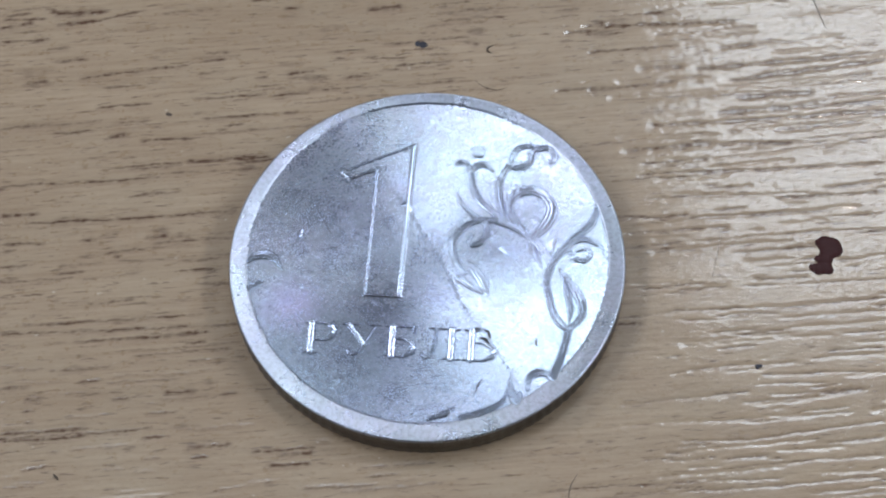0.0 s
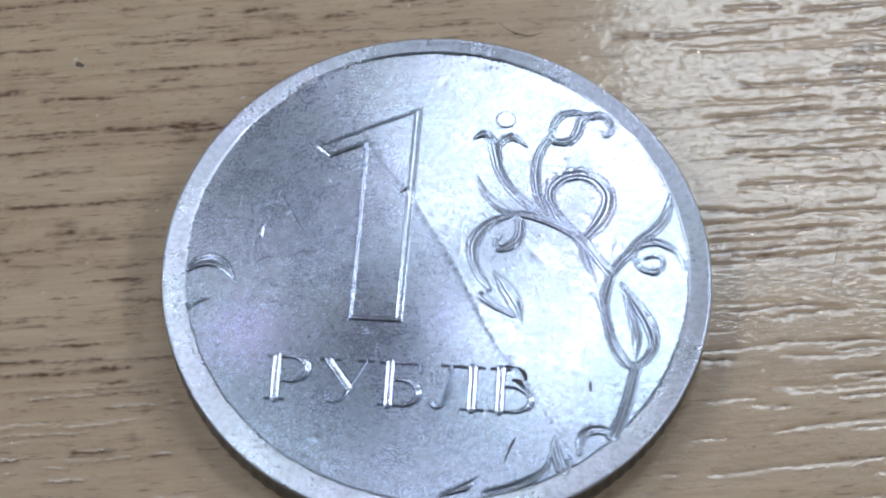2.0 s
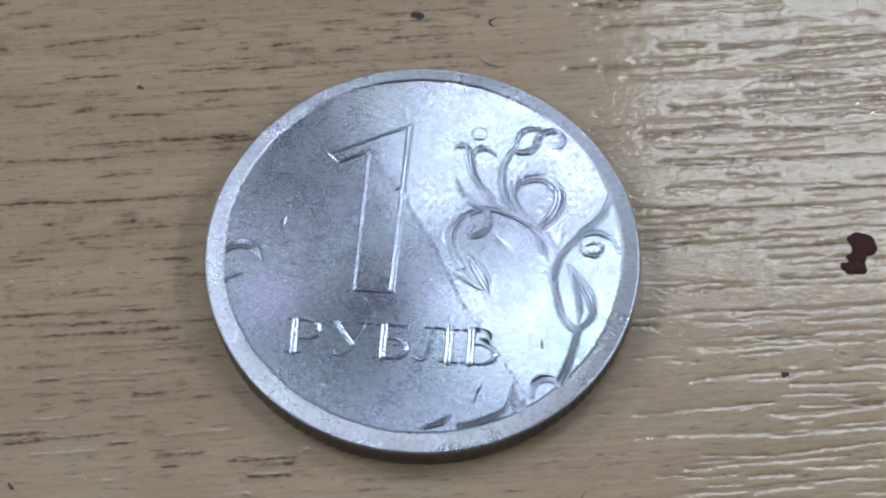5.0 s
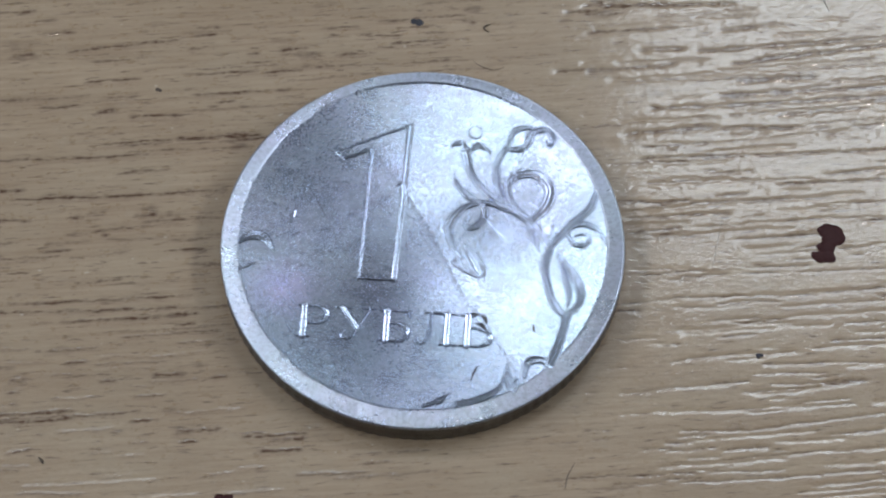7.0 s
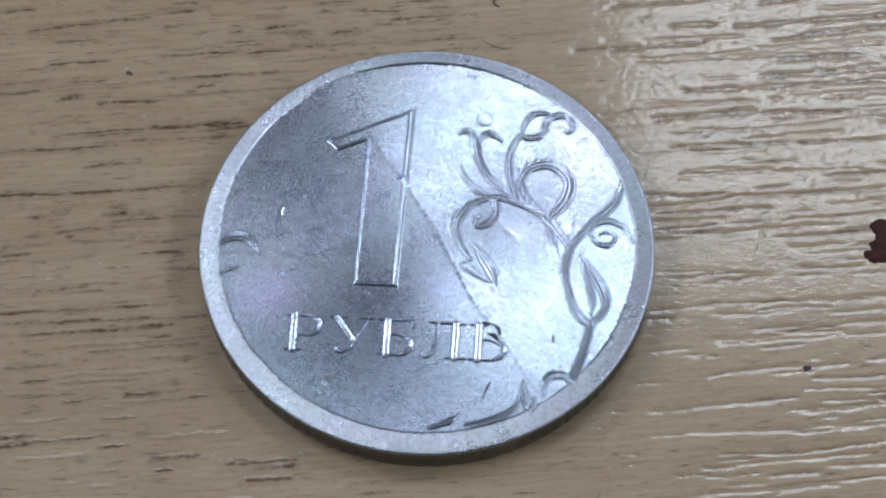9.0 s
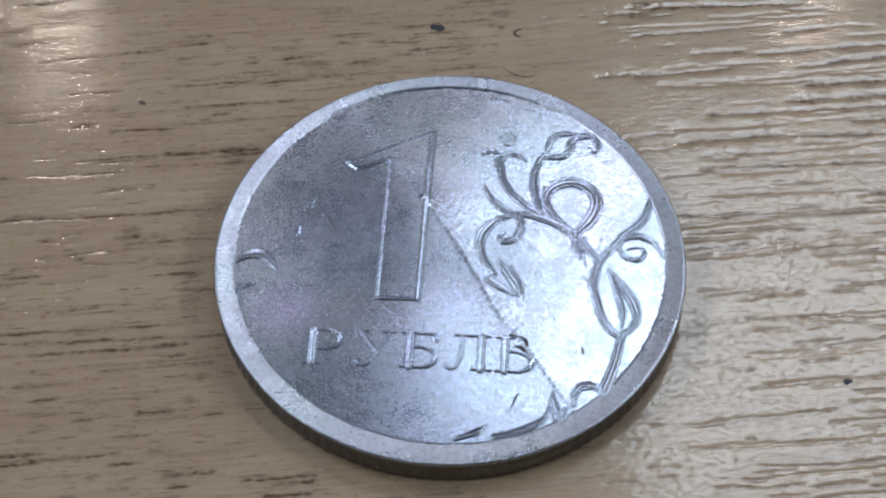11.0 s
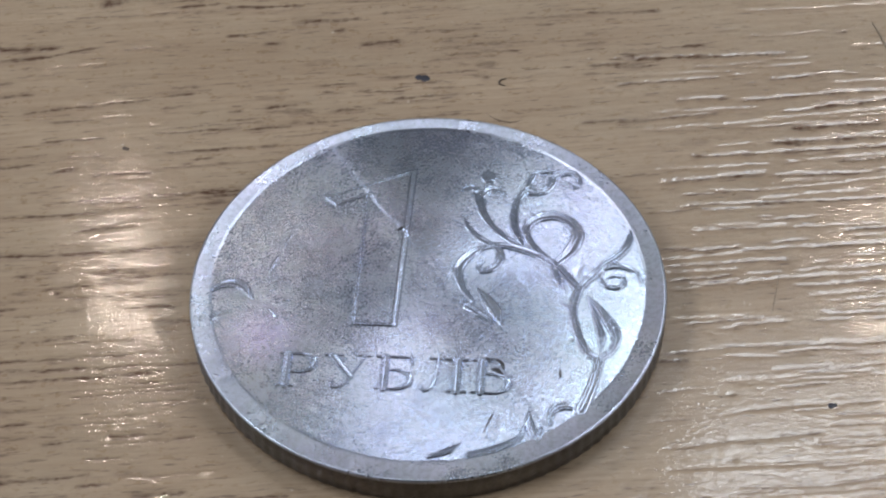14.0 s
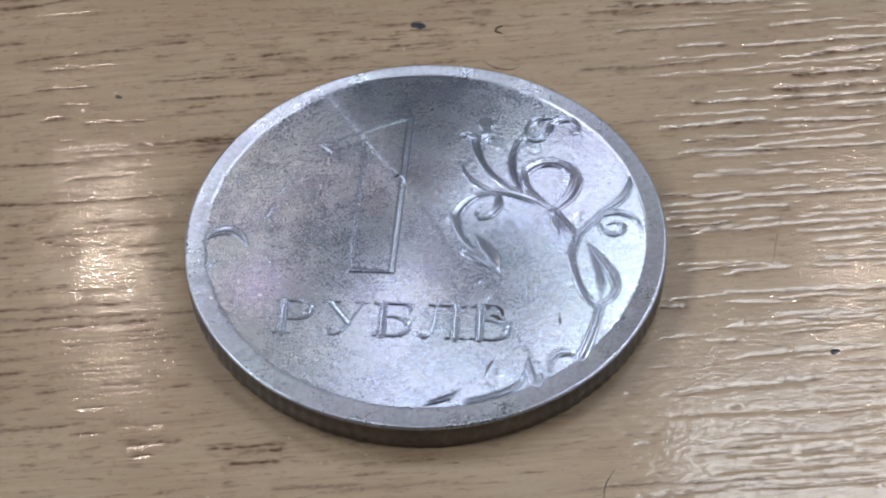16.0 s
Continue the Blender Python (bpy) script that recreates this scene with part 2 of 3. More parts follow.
for x, y, _ in SPOTS:
    lamp = new("downlight")
    lamp.matrix_basis = pose(x, y, CEILING)
    part("trim_ring", lathe("trim_ring", ((28, -11), (28, -14), (36, -12), (40, 0), (28, 0), (28, -11)), 48), LAMP_METAL, lamp)
    tagged(lamp, "small round warm white downlight in the ceiling", "downlight", "downlights")

# ---- table ----
STREAKS_FAR_LEFT = (
    (-24.3, 14.9, -22.4, 15.3, 0.23), (-21.6, 16.1, -20.0, 16.0, 0.26), (-21.1, 15.2, -18.6, 15.5, 0.23), (-24.0, 15.7, -22.6, 15.9, 0.20),
    (-19.5, 11.7, -11.5, 13.1, 0.14), (-24.2, 14.0, -21.4, 14.2, 0.17), (-22.5, 11.3, -21.2, 11.5, 0.20), (-13.0, 12.1, -12.2, 12.2, 0.17),
    (-8.1, 12.2, -6.6, 12.4, 0.20), (-9.9, 11.9, -9.1, 12.0, 0.14), (-18.4, 9.8, -15.4, 10.2, 0.14), (-12.5, 9.2, -9.4, 9.6, 0.17),
    (-9.4, 9.6, -7.3, 9.8, 0.11), (-23.5, 8.4, -18.0, 9.0, 0.11), (-20.7, 8.1, -18.3, 8.4, 0.11), (-15.8, 7.8, -12.9, 8.0, 0.14),
    (-17.6, 8.0, -16.4, 8.2, 0.20), (-17.1, 6.1, -13.2, 6.5, 0.14), (-13.2, 6.5, -8.7, 7.0, 0.23), (-10.3, 6.2, -9.5, 6.3, 0.29),
)
STREAKS_LEFT = (
    (-23.1, 4.8, -15.0, 5.5, 0.11), (-22.9, 3.0, -20.8, 3.2, 0.23), (-21.6, 2.6, -16.8, 2.9, 0.17), (-16.8, 2.9, -10.3, 3.6, 0.14),
    (-17.5, 1.9, -16.4, 2.1, 0.14), (-15.0, 1.9, -13.8, 2.0, 0.23), (-18.5, 1.6, -17.6, 1.7, 0.17), (-22.7, 1.3, -20.3, 1.4, 0.14),
    (-16.6, 0.7, -16.1, 0.7, 0.17), (-22.5, -1.0, -18.6, -0.6, 0.09), (-13.3, -0.1, -10.8, 0.1, 0.11), (-21.0, -3.5, -11.6, -2.6, 0.17),
    (-22.1, -4.0, -14.5, -3.5, 0.11), (-18.2, -4.4, -16.5, -4.2, 0.14), (-16.8, -4.2, -13.3, -3.9, 0.14), (-13.6, -3.9, -11.2, -3.6, 0.26),
    (-12.4, -4.3, -11.3, -4.2, 0.14), (-21.8, -7.1, -20.2, -7.0, 0.17), (-16.0, -7.6, -15.0, -7.5, 0.17),
)
STREAKS_NEAR = (
    (-13.3, -7.2, -11.6, -7.0, 0.23), (-10.4, -7.2, -9.5, -7.1, 0.14), (-21.5, -9.7, -16.9, -9.2, 0.17), (-21.4, -10.1, -19.1, -9.9, 0.17),
    (-19.1, -9.9, -13.7, -9.1, 0.14), (-14.2, -9.7, -12.8, -9.6, 0.17), (-12.0, -10.3, -9.6, -9.9, 0.23), (-8.7, -10.4, -5.3, -10.0, 0.14),
    (-7.3, -10.5, -5.3, -10.3, 0.17), (-7.8, -11.1, -5.5, -10.9, 0.17), (-11.8, -10.8, -10.7, -10.7, 0.14), (-3.8, 16.5, -1.7, 16.7, 0.20),
    (1.5, 14.5, 2.4, 14.3, 0.26), (0.8, 15.3, 1.3, 15.2, 0.23), (-3.6, 13.3, -1.6, 13.4, 0.11), (-2.2, 12.9, 0.9, 13.2, 0.14),
    (-0.4, 13.6, 0.9, 13.7, 0.11), (-0.3, 11.8, 1.1, 11.9, 0.17), (-6.9, 11.2, -4.6, 11.4, 0.20),
)
STREAKS_FAR_RIGHT = (
    (-6.5, 12.1, -5.9, 11.9, 0.23), (6.6, 11.4, 8.3, 11.6, 0.20), (7.1, 15.2, 9.0, 15.4, 0.20), (-8.6, 16.5, -7.7, 16.6, 0.17),
    (8.0, 15.6, 16.4, 16.1, 0.26), (8.3, 13.9, 13.3, 14.5, 0.17), (15.5, 14.3, 17.6, 14.6, 0.20), (11.1, 12.9, 13.6, 13.1, 0.20),
    (14.2, 12.9, 23.8, 14.1, 0.20), (16.0, 12.2, 24.6, 13.7, 0.23), (8.3, 11.5, 13.1, 12.1, 0.20), (16.3, 11.1, 20.6, 11.6, 0.29),
    (15.4, 10.2, 19.4, 10.6, 0.31), (19.4, 10.6, 24.5, 11.1, 0.20), (11.7, 9.3, 19.9, 10.0, 0.23), (18.4, 9.1, 23.3, 9.7, 0.26),
    (19.9, 10.1, 24.5, 10.5, 0.26), (10.2, 7.6, 15.3, 8.3, 0.26), (15.3, 8.2, 19.9, 8.4, 0.17),
)
STREAKS_RIGHT = (
    (20.8, 8.0, 22.0, 8.1, 0.23), (22.3, 8.5, 24.4, 8.9, 0.26), (11.1, 6.2, 16.8, 6.6, 0.29), (16.8, 6.6, 24.3, 7.2, 0.26),
    (14.7, 5.4, 17.2, 5.7, 0.20), (18.3, 4.9, 24.2, 5.4, 0.26), (11.7, 3.5, 13.7, 3.8, 0.34), (13.7, 3.6, 21.2, 4.2, 0.26),
    (20.3, 3.4, 21.8, 3.5, 0.26), (10.5, 2.6, 15.8, 3.1, 0.23), (22.1, 3.9, 24.1, 4.1, 0.20), (22.3, 2.9, 24.1, 3.0, 0.20),
    (21.4, 1.2, 23.3, 1.5, 0.23), (16.9, 0.0, 19.9, 0.2, 0.23), (13.1, -0.7, 15.7, -0.4, 0.29), (12.8, -1.9, 20.4, -1.5, 0.17),
    (15.0, -2.2, 18.3, -1.9, 0.17), (15.5, -3.3, 18.6, -2.9, 0.26), (15.1, -4.1, 16.8, -3.8, 0.20),
)
STREAKS_NEAR_RIGHT = (
    (12.7, -5.5, 15.6, -5.1, 0.20), (15.6, -5.1, 19.1, -4.7, 0.17), (17.3, -5.5, 23.6, -5.1, 0.17), (17.0, -6.1, 19.9, -5.8, 0.14),
    (16.2, -7.1, 20.2, -6.6, 0.17), (20.2, -6.6, 21.9, -6.4, 0.14), (10.1, -7.4, 11.8, -7.2, 0.20), (8.4, -7.4, 9.1, -7.3, 0.17),
    (16.4, -8.2, 18.7, -7.9, 0.17), (18.7, -7.6, 21.6, -7.2, 0.14), (13.2, -9.3, 16.7, -9.2, 0.14), (16.7, -9.1, 23.5, -7.9, 0.17),
    (20.4, -9.3, 23.4, -8.8, 0.26), (13.4, -10.8, 15.2, -10.6, 0.20), (15.2, -10.3, 16.6, -10.1, 0.17), (15.5, -10.7, 20.9, -10.0, 0.23),
    (14.3, -11.5, 18.3, -11.2, 0.14), (14.3, -12.0, 23.3, -11.0, 0.17),
)
STREAKS_BACK = (
    (-16.8, 19.1, -15.4, 19.5, 0.57), (-15.5, 19.6, -11.1, 20.1, 0.23), (-12.9, 19.0, -10.8, 19.3, 0.20), (-10.8, 19.0, -6.8, 19.2, 0.23),
    (-7.3, 18.0, -4.0, 18.3, 0.29), (-21.3, 15.9, -18.3, 16.1, 0.23), (-20.7, 15.1, -16.2, 16.2, 0.17), (-10.4, 17.0, -8.3, 17.3, 0.17),
    (-8.5, 16.5, -7.5, 16.6, 0.17), (-5.3, 17.4, -4.6, 17.5, 0.20), (8.6, 15.9, 9.4, 15.8, 0.40), (9.1, 15.6, 12.3, 15.8, 0.23),
    (11.0, 16.5, 12.6, 16.6, 0.17), (2.2, 20.8, 4.7, 21.2, 0.26), (-1.4, 21.0, 0.0, 21.2, 0.29), (4.7, 19.9, 5.8, 20.0, 0.23),
    (6.9, 18.8, 10.5, 19.0, 0.17), (-3.9, 16.5, -1.9, 16.8, 0.17), (-2.5, 20.6, -2.1, 21.1, 0.26),
)
# x, y, half length, half height, darkness
SMUDGES = (
    (9.0, 15.2, 1.0, 0.30, 0.55), (10.0, 15.9, 0.8, 0.35, 0.50), (-9.9, 6.2, 0.45, 0.28, 0.85), (-6.8, 12.0, 0.7, 0.25, 0.55), (2.2, 15.2, 0.6, 0.3, 0.6),
    (-7.9, 12.8, 0.8, 0.2, 0.5), (-22.0, 12.1, 1.2, 0.35, 0.40), (-21.8, 11.3, 0.9, 0.25, 0.60), (-13.2, 2.0, 0.7, 0.22, 0.65), (-14.2, 2.4, 0.6, 0.2, 0.6),
    (-20.0, 16.0, 1.6, 0.45, 0.45), (-5.8, 15.2, 0.8, 0.25, 0.5), (-17.0, 8.8, 0.6, 0.25, 0.35), (11.9, 10.2, 0.7, 0.25, 0.5), (-12.0, -9.0, 0.9, 0.25, 0.5),
    (-18.0, -6.0, 1.0, 0.3, 0.4), (16.0, -9.0, 0.8, 0.2, 0.4), (-11.0, -6.5, 0.5, 0.2, 0.55), (14.0, 6.8, 0.6, 0.22, 0.45), (-15.0, 13.6, 0.8, 0.25, 0.4),
)


def table_surface():
    """The veneer: a fine grid where the coin lies, coarse out to the edges, with pores sunk along the grain."""
    rng = np.random.default_rng(5)
    xs = np.concatenate([np.linspace(-520, -34, 16), np.arange(-33, 33.01, 0.13), np.linspace(34, 680, 20)])
    ys = np.concatenate([np.linspace(-270, -25, 14), np.arange(-24, 34.01, 0.075), np.linspace(35, 430, 18)])
    X, Y = np.meshgrid(xs, ys)
    pore, sunk = np.zeros_like(X), np.zeros_like(X)

    def groove(x0, y0, x1, y1, width, dark, deep, rough=1.0):
        length = math.hypot(x1 - x0, y1 - y0)
        ux, uy = (x1 - x0) / length, (y1 - y0) / length
        pad = 3 * width + 0.3
        ia, ib = np.searchsorted(xs, (min(x0, x1) - pad, max(x0, x1) + pad))
        ja, jb = np.searchsorted(ys, (min(y0, y1) - pad, max(y0, y1) + pad))
        x, y = X[ja:jb, ia:ib] - x0, Y[ja:jb, ia:ib] - y0
        u, v = x * ux + y * uy, y * ux - x * uy
        v = v + 0.05 * rough * wave_noise(rng, u, 1.1) * min(1, length / 3) + 0.03 * rough * wave_noise(rng, u, 0.22)
        w = 0.55 * width * (0.75 + 0.45 * wave_noise(rng, u, 0.6) + 0.25 * wave_noise(rng, u, 0.2))
        w = np.maximum(w, 0.03)
        ends = smooth01((u + 0.15) / 0.4) * smooth01((length + 0.15 - u) / 0.4)
        along = 0.85 + 0.30 * wave_noise(rng, u, 0.9) + 0.40 * wave_noise(rng, u, 0.17)
        mask = np.exp(-(v / w) ** 4) * ends
        pore[ja:jb, ia:ib] = np.maximum(pore[ja:jb, ia:ib], np.clip(1.25 * dark * along, 0, 1) * mask)
        stain = 0.30 * dark * np.exp(-(v / (0.10 + 2.2 * w)) ** 2) * ends * (0.7 + 0.5 * wave_noise(rng, u, 0.7))
        pore[ja:jb, ia:ib] = np.maximum(pore[ja:jb, ia:ib], stain)
        sunk[ja:jb, ia:ib] = np.maximum(sunk[ja:jb, ia:ib], deep * np.exp(-(v / (1.3 * w)) ** 2) * ends)

    for rows, dark, deep in ((STREAKS_FAR_LEFT, 0.90, 0.005), (STREAKS_LEFT, 0.88, 0.008), (STREAKS_NEAR, 0.88, 0.008), (STREAKS_BACK, 0.90, 0.006),
                             (STREAKS_FAR_RIGHT, 0.62, 0.021), (STREAKS_RIGHT, 0.62, 0.021), (STREAKS_NEAR_RIGHT, 0.42, 0.021)):
        for x0, y0, x1, y1, width in rows:
            groove(x0, y0, x1, y1, 1.15 * width if rows[0][0] < 0 else 0.54 * width, dark * rng.uniform(0.85, 1.1), deep)
    for _ in range(1300):
        x, y = rng.uniform(-31, 31), rng.uniform(-22, 32)
        length, tilt = rng.exponential(1.6) + 0.4, GRAIN + rng.normal(0, 0.025)
        width = rng.uniform(0.06, 0.18)
        right = smooth01((x - 9) / 4)
        groove(x, y, x + length * math.cos(tilt), y + length * math.sin(tilt), width, rng.uniform(0.15, 0.85) ** 1.3, 0.010 + 0.006 * right)
    # brown smudges where the varnish has worn through
    for x, y, long, high, dark in SMUDGES:
        ia, ib = np.searchsorted(xs, (x - 2 * long, x + 2 * long))
        ja, jb = np.searchsorted(ys, (y - 2 * high - 0.4, y + 2 * high + 0.4))
        u, v = X[ja:jb, ia:ib] - x, Y[ja:jb, ia:ib] - y
        v = v - u * math.tan(GRAIN) + 0.3 * high * wave_noise(rng, u, 0.4)
        ragged = 0.75 + 0.35 * wave_noise(rng, u, 0.25) + 0.3 * wave_noise(rng, v + 20, 0.15)
        pore[ja:jb, ia:ib] = np.maximum(pore[ja:jb, ia:ib], dark * np.clip(ragged, 0, 1) * smooth01(1.6 - np.hypot(u / long, v / high) * 1.3))
    for _ in range(90):
        x, y = rng.uniform(9, 26), rng.uniform(-22, 30)
        length, tilt = rng.uniform(2, 8), GRAIN + rng.normal(0, 0.02)
        groove(x, y, x + length * math.cos(tilt), y + length * math.sin(tilt), rng.uniform(0.10, 0.20), rng.uniform(0.0, 0.15), 0.018)
    me = packed("veneer", X, Y, -sunk, np.ones_like(X, bool))
    layer = me.attributes.new("pore", "FLOAT", "POINT")
    layer.data.foreach_set("value", pore.ravel().astype(np.float32))
    return me


table = new("table")
table.location.z = FLOOR
up = -FLOOR


def raised(ob):
    ob.location.z = up
    return ob


raised(part("veneer", table_surface(), WOOD, table, "varnished light brown oak veneer with dark open pores"))
raised(part("board", box("board", -0.52, 0.68, -0.27, 0.43, -0.030, -0.0007, 0.0003), BOARD, table))
for x, y in ((-0.48, -0.23), (0.60, -0.23), (-0.48, 0.35), (0.60, 0.35)):
    part("leg", box("leg", x, x + 0.045, y, y + 0.045, 0, up - 0.030, 0.003), BOARD, table)
tagged(table, "varnished light brown oak veneer table with dark pores", "table")

# ---- coin ----
R_FIELD = 9.72
CRACK = ((-5.3, 9.4), (-4.54, 8.24), (-3.64, 6.87), (-2.89, 5.63), (-2.13, 4.40), (-1.11, 3.20), (-0.43, 2.00), (0.68, 0.12), (1.57, -1.74),
         (2.32, -3.23), (3.06, -4.01), (3.90, -5.34), (4.63, -6.55), (5.25, -7.42), (6.3, -9.0))
CX, CY = np.array(CRACK)[::-1].T
coin_rng = np.random.default_rng(11)
CRACK_WOBBLE = np.random.default_rng(3)
WOBBLE = CRACK_WOBBLE.uniform(-1, 1, 400)


def crack_side(x, y):
    """Millimetres to the right of the die crack."""
    return (x - np.interp(y, CY, CX)) * 0.84


def field_z(x, y):
    """Height of the struck field: slightly domed, the part past the crack tipped away."""
    side = crack_side(x, y)
    r = np.hypot(x, y)
    z = 1.47 - 0.0019 * r * r
    z = z + 0.028 * smooth01(side / 0.12 + 0.5) - 0.0230 * np.maximum(side, 0) + 0.00120 * np.maximum(side, 0) ** 2
    # next to the upper end of the crack the metal bends up again
    z = z + 0.045 * np.maximum(side, 0) * np.exp(-np.maximum(side, 0) / 0.9) * smooth01((y - 4.0) / 1.5)
    return z


def field_mesh():
    s = np.arange(-R_FIELD - 0.05, R_FIELD + 0.06, 0.045)
    X, Y = np.meshgrid(s, s)
    side = crack_side(X, Y)
    jag = np.interp(Y, np.linspace(-10, 10, 400), WOBBLE)
    ridge = 0.022 * np.exp(-((side + 0.03 * jag) / 0.05) ** 2) * np.maximum(0.35 + 0.9 * jag, 0)
    Z = field_z(X, Y) + ridge
    for _ in range(70):
        a, r = coin_rng.uniform(0, 2 * np.pi), R_FIELD * math.sqrt(coin_rng.uniform())
        x, y, w = r * math.cos(a), r * math.sin(a), coin_rng.uniform(0.05, 0.13)
        turn, long = coin_rng.uniform(0, np.pi), coin_rng.uniform(1, 4)
        u, v = (X - x) * math.cos(turn) + (Y - y) * math.sin(turn), (Y - y) * math.cos(turn) - (X - x) * math.sin(turn)
        Z = Z + coin_rng.choice((-1, 1)) * 0.008 * np.exp(-(u / (w * long)) ** 2 - (v / w) ** 2)
    return packed("field", X, Y, Z, np.hypot(X, Y) < R_FIELD)


def spline(points, per=10):
    """A smooth line through a few points."""
    p = [np.array(q, float) for q in points]
    p = [2 * p[0] - p[1]] + p + [2 * p[-1] - p[-2]]
    out = []
    for a, b, c, d in zip(p, p[1:], p[2:], p[3:]):
        for t in np.linspace(0, 1, per, endpoint=False):
            out.append(0.5 * (2 * b + (c - a) * t + (2 * a - 5 * b + 4 * c - d) * t * t + (3 * b - a - 3 * c + d) * t ** 3))
    out.append(p[-2])
    return np.array(out)


def stroke_field(X, Y, line, widths):
    """Depth inside a stroke of changing half width, and that half width."""
    n = len(line)
    w = np.interp(np.linspace(0, 1, n), np.linspace(0, 1, len(widths)), widths)
    best, wide = np.full(X.shape, -1e9), np.zeros(X.shape)
    for k in range(n - 1):
        a, e = line[k], line[k + 1] - line[k]
        t = np.clip(((X - a[0]) * e[0] + (Y - a[1]) * e[1]) / max(e @ e, 1e-9), 0, 1)
        here = w[k] + t * (w[k + 1] - w[k])
        d = here - np.hypot(X - a[0] - t * e[0], Y - a[1] - t * e[1])
        better = d > best
        best, wide = np.where(better, d, best), np.where(better, here, wide)
    return best, wide


def polygon_field(X, Y, corners):
    """Depth inside a straight-edged outline, and for each point which edge is nearest."""
    inside, best = np.zeros(X.shape, bool), np.full(X.shape, 1e9)
    for (ax, ay), (bx, by) in zip(corners, corners[1:] + corners[:1]):
        t = np.clip(((X - ax) * (bx - ax) + (Y - ay) * (by - ay)) / ((bx - ax) ** 2 + (by - ay) ** 2), 0, 1)
        best = np.minimum(best, np.hypot(X - ax - t * (bx - ax), Y - ay - t * (by - ay)))
        if ay != by:
            inside ^= ((ay > Y) != (by > Y)) & (X < (bx - ax) * (Y - ay) / (by - ay) + ax)
    return np.where(inside, best, -best)


def relief_mesh(name, x0, x1, y0, y1, depth, height, bevel, step=0.035, groove=0.0):
    """A raised form on the field: depth(X, Y) gives how far inside the outline a point lies, and the half width there."""
    X, Y = np.meshgrid(np.arange(x0 - 0.12, x1 + 0.13, step), np.arange(y0 - 0.12, y1 + 0.13, step))
    d, wide = depth(X, Y)
    up = height * smooth01(d / bevel)
    if groove:
        up = up - groove * height * smooth01(d / np.maximum(wide, 0.02) * 1.5 - 0.5)
    up = np.where(d < 0, np.maximum(d, -0.08) * 0.5, up)
    return packed(name, X, Y, field_z(X, Y) + up, d > -0.07)


def stroke_part(name, points, widths, parent, material=None, height=0.088, bevel=None, groove=0.36, label=""):
    line = spline(points)
    widths = [1.12 * w for w in widths]
    pad = max(widths)
    (x0, y0), (x1, y1) = line.min(0) - pad, line.max(0) + pad
    bevel = bevel or 0.05
    me = relief_mesh(name, x0, x1, y0, y1, lambda X, Y: stroke_field(X, Y, line, widths), height, bevel, groove=groove)
    return part(name, me, material or RELIEF, parent, label)


coin = new("coin")
REEDS = 110


def reed(k, a):
    return -0.045 * (0.5 + 0.5 * np.cos(REEDS * a)) if 2 <= k <= 5 else 0.0


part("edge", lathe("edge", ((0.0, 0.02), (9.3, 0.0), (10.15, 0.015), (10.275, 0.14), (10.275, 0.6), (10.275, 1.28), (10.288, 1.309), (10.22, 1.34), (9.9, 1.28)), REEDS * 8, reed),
     EDGE, coin, "finely reeded dull nickel edge, shade and mirrored wood in its tint")
rim_rng = np.random.default_rng(8)
RIM_WEAR = rim_rng.uniform(-1, 1, 180)


# step in from the outer edge or out from the inner one, height over the crown or over the field, and which of the two (1: inner)
RIM_PROFILE = ((0.0, -0.13, 0), (0.012, -0.055, 0), (0.04, -0.008, 0), (0.08, 0.012, 0), (0.13, 0.008, 0), (0.20, -0.006, 0), (0.14, 0.074, 1), (0.09, 0.070, 1), (0.05, 0.052, 1), (0.01, 0.018, 1),
               (-0.03, -0.010, 1), (-0.06, -0.08, 1))
CROWN = 1.426


def rim_mesh(steps=720):
    """A crowned band, broader towards the near side since the strike sits off centre."""
    a = np.linspace(0, 2 * np.pi, steps, endpoint=False)
    inner = 9.40 + 0.24 * np.sin(a) + 0.02 * np.interp(a, np.linspace(0, 2 * np.pi, 180), RIM_WEAR)
    lie = field_z(inner * np.cos(a), inner * np.sin(a))
    lie = np.convolve(np.concatenate([lie[-40:], lie, lie[:40]]), np.full(81, 1 / 81), 'valid')
    v = []
    for step, z, side in RIM_PROFILE:
        rr = inner + step if side else np.full(steps, 10.285 - step)
        base = lie if side else CROWN
        dent = 0.006 * np.interp((a * 3) % (2 * np.pi), np.linspace(0, 2 * np.pi, 180), RIM_WEAR) * (z > -0.02)
        v.append(np.stack([rr * np.cos(a), rr * np.sin(a), base + z + dent], -1))
    i = np.arange(steps)
    j = (i + 1) % steps
    q = np.concatenate([np.stack([k * steps + i, k * steps + j, (k + 1) * steps + j, (k + 1) * steps + i], -1) for k in range(len(RIM_PROFILE) - 1)])
    return mesh_of("rim", np.concatenate(v) * MM, q)


part("rim", rim_mesh(), RIM, coin, "raised worn rim of the coin")
part("field", field_mesh(), FIELD, coin, "flat silvery field crossed by a die crack")

ONE = [(-0.69, 7.17), (-4.85, 5.26), (-4.24, 4.73), (-2.94, 5.30), (-3.27, -2.15), (-1.21, -2.23)]
ONE_FACE = [(-0.92, 6.95), (-4.72, 5.26), (-4.23, 4.82), (-2.86, 5.40), (-3.19, -2.08), (-1.40, -2.15)]


